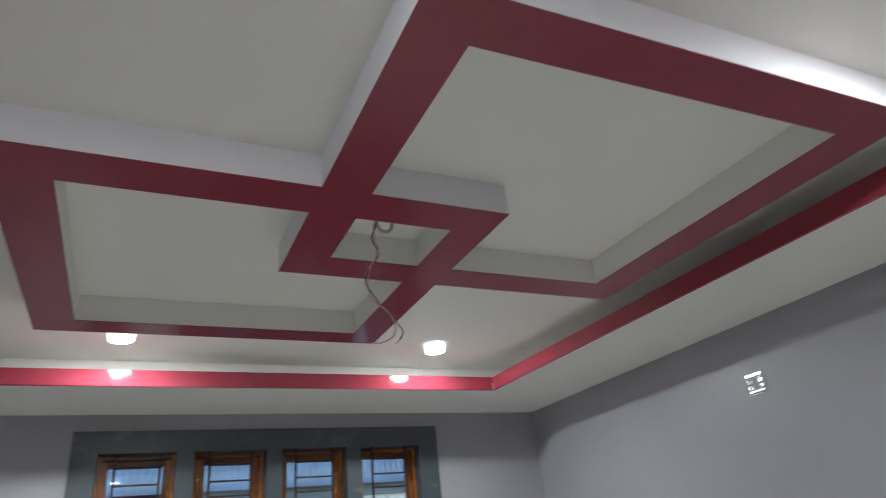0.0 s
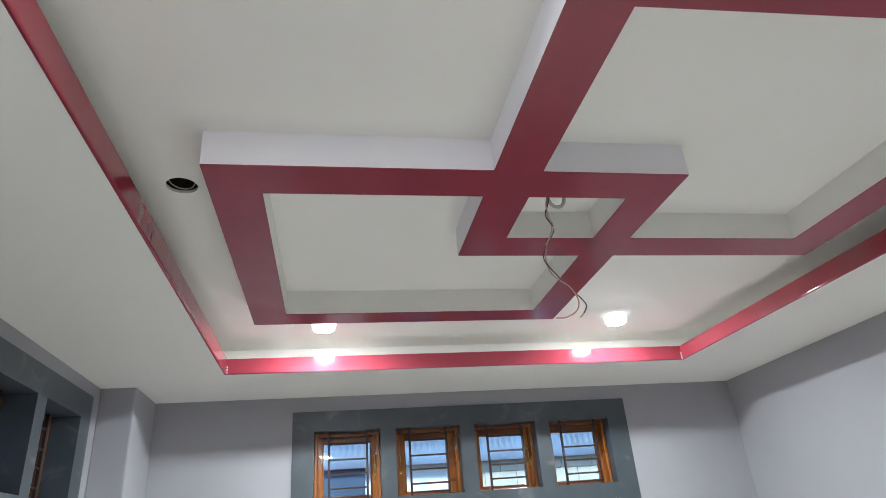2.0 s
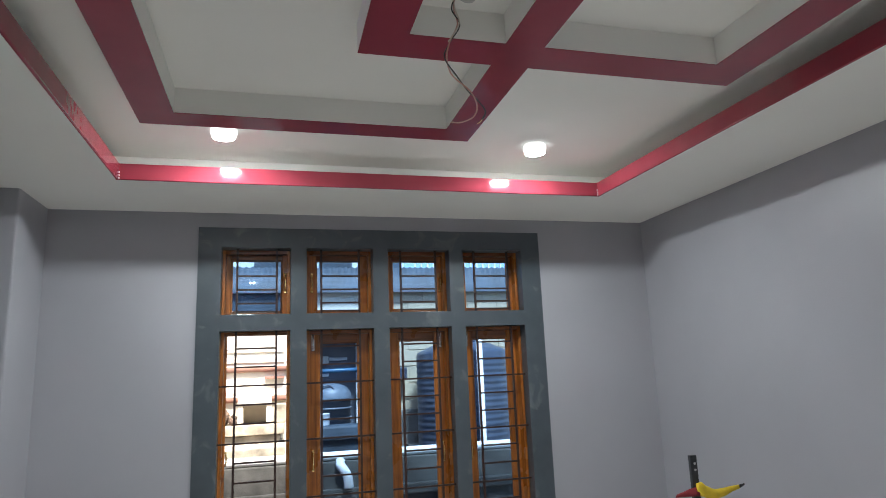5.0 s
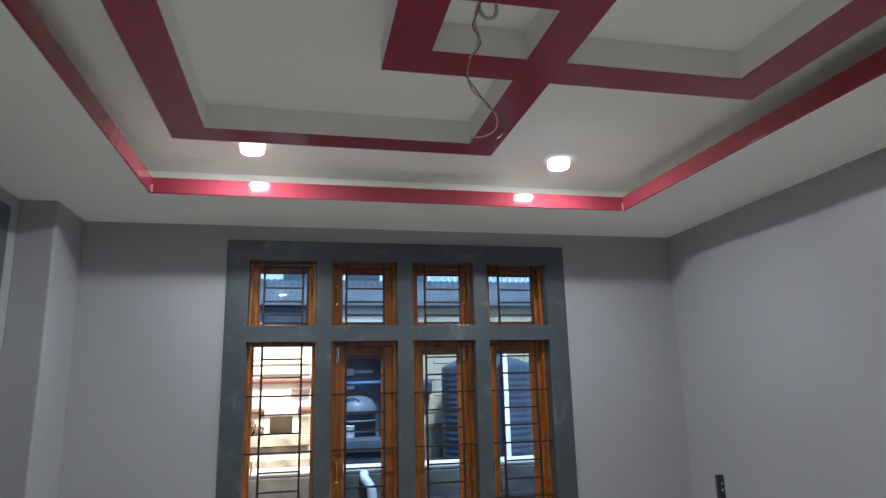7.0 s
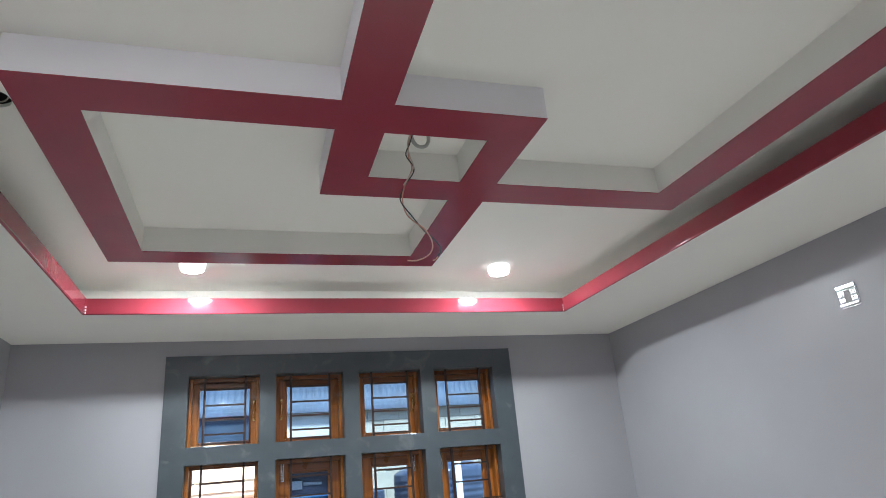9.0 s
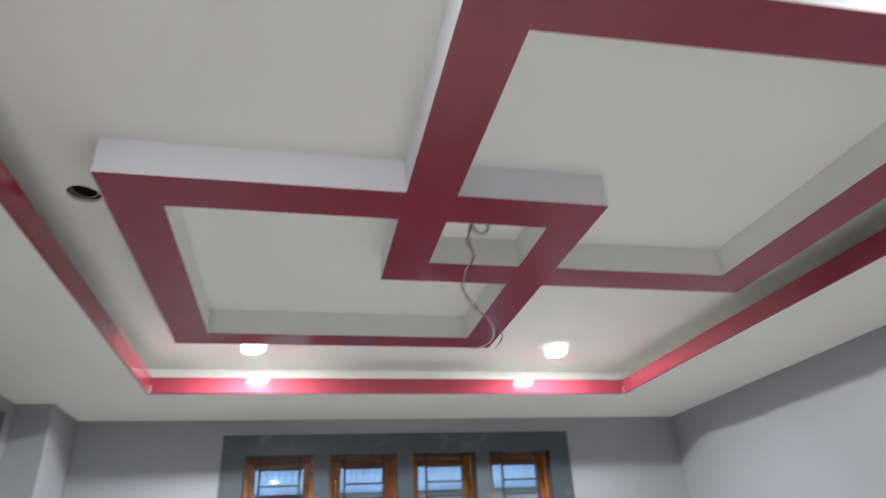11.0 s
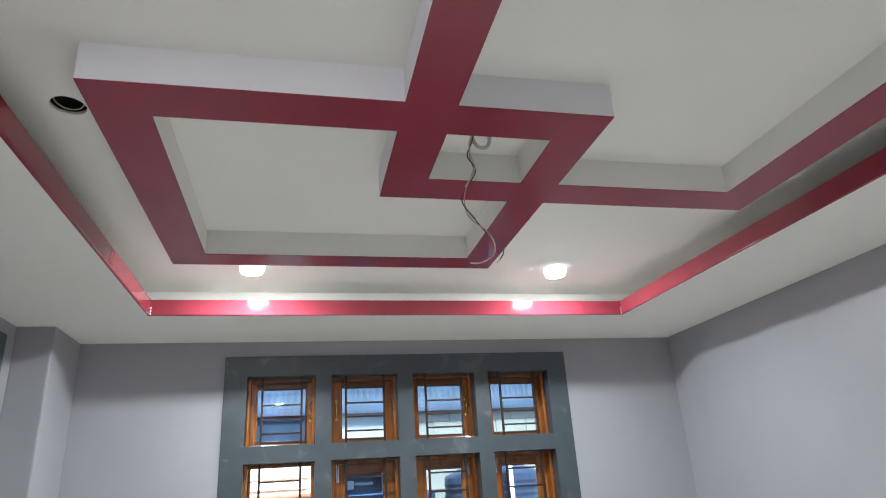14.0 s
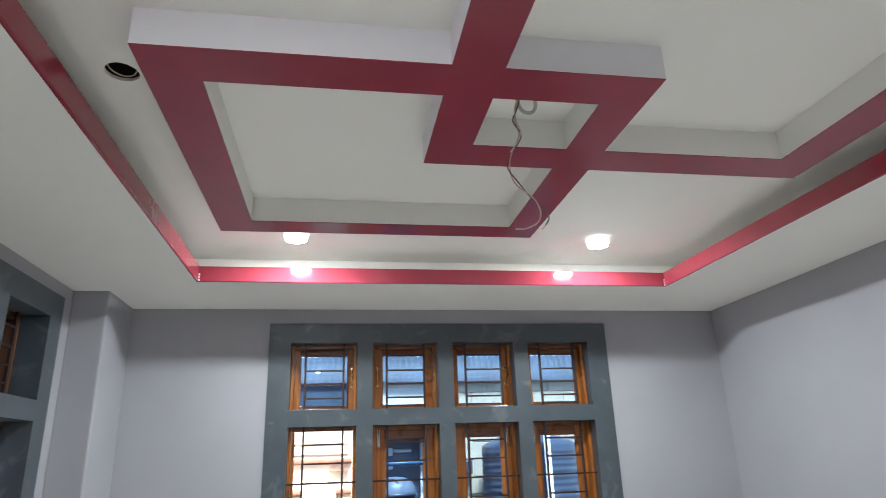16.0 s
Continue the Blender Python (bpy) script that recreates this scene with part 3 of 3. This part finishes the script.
for a in (0.4, 2.5, 4.6):
    bm = bmesh.new()
    tube(bm, (0, 0, 0.16), (0.28 * math.cos(a), 0.28 * math.sin(a), 0.008), 0.011, n=10)
    part("leg", bm, STEEL, post)


def rag(name, pts, width, mat, label):
    """A folded strip of cloth along a line, with thickness and creases."""
    bm = bmesh.new()
    rows = []
    for i, p in enumerate(pts):
        p = Vector(p)
        w = width[i]
        row = []
        for k in range(12):
            a = 2 * math.pi * k / 12
            crease = 1 + 0.18 * math.sin(3 * a + 1.3 * i)
            row.append(bm.verts.new(p + Vector((0.006 * math.sin(5 * a + i), 0.5 * w * math.cos(a) * crease, w * math.sin(a) * crease))))
        rows.append(row)
    for a, b in zip(rows, rows[1:]):
        for k in range(12):
            bm.faces.new([a[k], a[(k + 1) % 12], b[(k + 1) % 12], b[k]]).smooth = True
    bm.faces.new(rows[0])
    bm.faces.new(rows[-1])
    return solid(name, bm, mat, label, "cloth")


rag("yellow_cloth", [(3.735, 4.985, 0.885), (3.765, 4.98, 0.88), (3.80, 4.98, 0.855), (3.85, 4.98, 0.842), (3.91, 4.98, 0.85), (3.97, 4.985, 0.864), (4.02, 4.985, 0.872)], (0.032, 0.040, 0.034, 0.028, 0.022, 0.016, 0.011), YELLOW, "yellow cotton rag tied to the steel stand")
rag("red_cloth", [(3.60, 4.985, 0.853), (3.64, 4.985, 0.858), (3.69, 4.985, 0.862), (3.745, 4.985, 0.862)], (0.007, 0.013, 0.019, 0.026), CLOTH_RED, "dark red cotton rag tied to the steel stand")
rag("cloth_end", [(4.02, 4.985, 0.872), (4.04, 4.985, 0.876), (4.058, 4.985, 0.882)], (0.010, 0.008, 0.004), STEEL, "black tip of the yellow rag")

# ---- outside the windows ----
bm = bmesh.new()
box(bm, -60, 60, -60, 80, -1.2, -1.0)
solid("ground", bm, GROUND, "dusty bare ground round the house", "ground", kind="structure")


house = thing("neighbour_house", (0, 9.6, -1.0), "cream plastered neighbouring house with a dark porch", "house", kind="structure")
PX0, PX1, PZ = 1.56, 2.74, 3.02
for x0, x1, z0, z1 in ((-7, PX0, 0, 3.66), (PX1, 10, 0, 3.66), (PX0, PX1, PZ, 3.66)):
    bm = bmesh.new()
    box(bm, x0, x1, 0, 0.25, z0, z1)
    part("wall", bm, TAN if x0 == PX1 else CREAM, house)
# Shallow lining whose dark colour holds the shade of the recess.
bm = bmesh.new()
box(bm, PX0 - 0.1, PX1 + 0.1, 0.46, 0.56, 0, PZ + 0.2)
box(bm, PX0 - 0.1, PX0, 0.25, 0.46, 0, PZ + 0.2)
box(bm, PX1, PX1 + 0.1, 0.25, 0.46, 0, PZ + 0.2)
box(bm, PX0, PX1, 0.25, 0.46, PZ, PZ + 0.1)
part("porch_lining", bm, PORCH_SHADE, house, "porch walls coloured dark for shade")
bm = bmesh.new()
rows = []
n = 600
for i in range(n + 1):
    x, w = -1 + 7.5 * i / n, 0.007 * math.sin(i * 1.047)
    rows.append([bm.verts.new(p) for p in ((x, -0.10 + 0.4 * w, 3.60), (x, -0.03 + 0.4 * w, 3.925 + 1.6 * w), (x, 2.2, 4.0 + w))])
for a, b in zip(rows, rows[1:]):
    for k in range(2):
        bm.faces.new([a[k], b[k], b[k + 1], a[k + 1]]).smooth = True
part("roof", bm, SHEET, house, "weathered corrugated roof sheets")
for x0, x1, d, z0, z1, m in ((-5, 1.5, 0.55, 1.99, 2.10, LEDGE), (-5, 1.46, 0.50, 1.90, 1.985, CONCRETE), (-5, 1.5, 1.0, 1.72, 1.90, LEDGE), (-5, 1.48, 0.95, 1.55, 1.715, CONCRETE), (0.99, 1.36, 0.30, 2.30, 2.42, CREAM), (0.99, 1.05, 0.28, 2.10, 2.31, CREAM), (1.30, 1.36, 0.28, 2.10, 2.31, CREAM), (1.40, 1.52, 0.42, 2.10, 2.30, LEDGE), (2.78, 9, 0.06, 1.50, 2.15, CONCRETE)):
    bm = bmesh.new()
    box(bm, x0, x1, -d, 0.002, z0, z1, bevel=0.012)
    part("ledge", bm, m, house, "weathered plaster ledge")
# Added dark strip: stands for the shaded wall under the roof edge.
bm = bmesh.new()
box(bm, -7, 1.55, -0.04, 0.002, 3.30, 3.60, bevel=0.01)
part("roof_shade_sheet", bm, SHEET, house, "dark sheet standing in for shade under the roof edge")
for z0 in (2.78, 2.90):
    bm = bmesh.new()
    box(bm, -6, 1.5, -0.02, 0.002, z0, z0 + 0.05)
    part("band", bm, CREAM, house)

bm = bmesh.new()
rng = random.Random(4)
for k in range(90):
    r = 0.014 + 0.030 * rng.random()
    x, rise = 0.56 + 0.40 * rng.random(), rng.random()
    c = Vector((x, 9.12 + 0.26 * rng.random(), 1.10 + r * 0.8 + 0.15 * rise * max(0.0, 1 - abs(x - 0.76) / 0.24)))
    turn = Euler((6 * rng.random(), 6 * rng.random(), 6 * rng.random())).to_matrix()
    made = bmesh.ops.create_icosphere(bm, subdivisions=1, radius=r)
    for v in made["verts"]:
        v.co = c + turn @ Vector((v.co.x * 1.3, v.co.y, v.co.z * 0.7)) * (0.75 + 0.5 * rng.random())
solid("rubble", bm, RUBBLE, "small heap of broken concrete on the ledge", "rubble", kind="stuff")

far_house = thing("far_house", (0, 17, -1.0), "pale distant house over the roof sheets", "house", kind="structure")
bm = bmesh.new()
box(bm, -3, 4.5, 0, 6, 0, 6.2)
part("wall", bm, PALE, far_house)
for x in (-2.2, -0.7, 0.9, 2.4, 3.6):
    bm = bmesh.new()
    box(bm, x, x + 0.8, -0.03, 0.01, 4.2, 5.3)
    part("window", bm, SHEET, far_house, "dark far window")
for i in range(26):
    bm = bmesh.new()
    box(bm, 4.7 + 0.16 * i, 4.74 + 0.16 * i, -0.3, -0.26, 0.0, 5.6)
    part("balcony_post", bm, PIPE, far_house)

parapet = thing("yard_wall", (0, 8.0, -1.0), "low weathered concrete yard wall", "wall", kind="structure")
bm = bmesh.new()
box(bm, -5, 8, 0, 0.15, 0, 1.79, bevel=0.012)
part("wall", bm, DARK_CONCRETE, parapet)
bm = bmesh.new()
box(bm, -5, 8, -0.06, 0.0, 1.45, 1.55, bevel=0.012)
part("band", bm, DARK_CONCRETE, parapet)

tank = thing("water_tank", (3.55, 9.0, 0.74), "black ribbed plastic water tank on a plinth", "water tank")
prof = [(0.0, 0.0), (0.52, 0.0)]
for k in range(15):
    z0 = 0.04 + 0.066 * k
    prof += [(0.542, z0), (0.5475, z0 + 0.012), (0.5475, z0 + 0.034), (0.542, z0 + 0.046)]
prof += [(0.545, 1.04), (0.535, 1.07), (0.48, 1.10), (0.34, 1.16), (0.24, 1.18)]
bm = bmesh.new()
lathe(bm, prof, 40)
part("body", bm, TANK, tank)
bm = bmesh.new()
lathe(bm, [(0.24, 1.17), (0.25, 1.19), (0.25, 1.215), (0.0, 1.24)], 32)
part("lid", bm, TANK, tank)
bm = bmesh.new()
box(bm, -0.6, 0.6, -0.58, 0.55, -1.74, -0.002)
part("plinth", bm, CONCRETE, tank, "concrete plinth")

def pipe(name, a, b, r, label, mat=PIPE):
    bm = bmesh.new()
    tube(bm, a, b, r, n=16)
    return solid(name, bm, mat, label, "pipe")


drum = thing("storage_drum", (2.06, 9.78, -1.0), "dark drum with a grey domed lid in the porch", "drum")
bm = bmesh.new()
lathe(bm, [(0.0, 0.0), (0.25, 0.0), (0.25, 2.28), (0.27, 2.28), (0.27, 2.31), (0.0, 2.31)], 32)
part("barrel", bm, TANK, drum)
bm = bmesh.new()
lathe(bm, [(0.26, 2.312), (0.25, 2.38), (0.20, 2.45), (0.11, 2.49), (0.0, 2.50)], 32)
part("lid", bm, LID, drum, "blue grey domed lid")
cable("lid_handle", [(-0.17, -0.19, 2.40), (-0.15, -0.20, 2.44), (-0.08, -0.20, 2.475), (-0.01, -0.20, 2.465), (0.02, -0.21, 2.43)], 0.012, TANK, drum, "black bowed lid handle")
for z in (1.95, 2.08, 2.20):
    bm = bmesh.new()
    lathe(bm, [(0.2505, z - 0.012), (0.262, z - 0.006), (0.262, z + 0.006), (0.2505, z + 0.012)], 32)
    part("hoop", bm, LID, drum, "grey raised hoop")
can_body = thing("paint_can", (1.95, 9.42, 1.02), "small pale paint can on the porch step", "paint can")
bm = bmesh.new()
lathe(bm, [(0.0, 0.001), (0.066, 0.001), (0.070, 0.01), (0.070, 0.125), (0.074, 0.13), (0.074, 0.14), (0.0, 0.138)], 24)
part("can", bm, PALE, can_body)
cable("bail", [(-0.073, 0, 0.12), (-0.05, -0.06, 0.085), (0.0, -0.08, 0.07), (0.05, -0.06, 0.085), (0.073, 0, 0.12)], 0.003, CHROME, can_body, "thin wire bail")
bm = bmesh.new()
box(bm, 1.28, 1.50, 9.52, 9.60, 1.585, 1.615, bevel=0.004)
solid("pipe_bracket", bm, RUST, "short brown pipe bracket on the cream wall", "bracket")
for x, z, w in ((1.93, 1.58, 0.13), (1.93, 1.74, 0.13)):
    bm = bmesh.new()
    box(bm, x, x + w, 10.0, 10.058, z, z + 0.10, bevel=0.008)
    solid("meter_box", bm, PIPE, "small pale meter box on the porch wall", "meter box", "meter boxes")
pipe("porch_batten", (2.07, 10.035, 1.80), (2.30, 10.035, 1.80), 0.02, "pale batten on the porch wall", PIPE)
bm = bmesh.new()
box(bm, 1.62, 2.70, 9.30, 9.60, 0.86, 1.02, bevel=0.03)
box(bm, 1.62, 2.70, 9.36, 9.62, -1.0, 0.87)
solid("porch_step", bm, SHEET, "dark weathered step before the porch", "step")
bm = bmesh.new()
box(bm, 2.80, 2.97, 9.42, 9.60, 1.50, 1.66, bevel=0.02)
solid("rain_spout", bm, TANK, "dark blue plastic rain spout on the cream wall", "spout")


pipe("drain_pipe", (-3, 8.07, 0.835), (7, 8.07, 0.835), 0.042, "white plastic pipe along the yard wall")
pipe("supply_pipe", (3.565, 8.36, -1.0), (3.565, 8.36, 1.97), 0.034, "upright white plastic water pipe")
pipe("upper_pipe", (-4, 9.57, 1.70), (1.54, 9.57, 1.70), 0.032, "brown pipe fixed along the cream wall", RUST)
pipe("lower_pipe", (-4, 9.57, 1.33), (1.54, 9.57, 1.36), 0.032, "brown pipe fixed along the cream wall", RUST)
pipe("porch_pipe", (1.50, 9.75, 1.64), (2.80, 9.75, 1.66), 0.028, "blue plastic water pipe across the porch", BLUE)
pipe("porch_post", (2.42, 9.98, -1.0), (2.42, 9.98, 2.02), 0.018, "thin pale post in the porch", PIPE)
cable("elbow_pipe", [(2.0, 7.99, 0.80), (2.0, 7.95, 0.76), (2.03, 7.92, 0.72), (2.06, 7.90, 0.66), (2.07, 7.90, 0.56)], 0.045, PIPE, None, "white plastic elbow pipe hanging at the yard wall", "pipe")
west_house = thing("pink_house", (-5.5, 4, -1.0), "pink plastered house beyond the side window", "house", kind="structure")
bm = bmesh.new()
box(bm, -0.3, 0, -8, 9, 0, 4.2)
part("wall", bm, PINK, west_house)

# Blocks of the neighbour's wall beside the tank.
bm = bmesh.new()
box(bm, -0.196, 0.196, -0.012, 0.002, -0.095, 0.095, bevel=0.006)
block_mesh = finish(bm, "block", TAN)
for row in range(9):
    for col in range(6):
        share("block", block_mesh, house, Matrix.Translation((3.02 + 0.405 * col + (0.2 if row % 2 else 0.0), 0.0, 2.27 + 0.2 * (row - 2) + 0.1)))
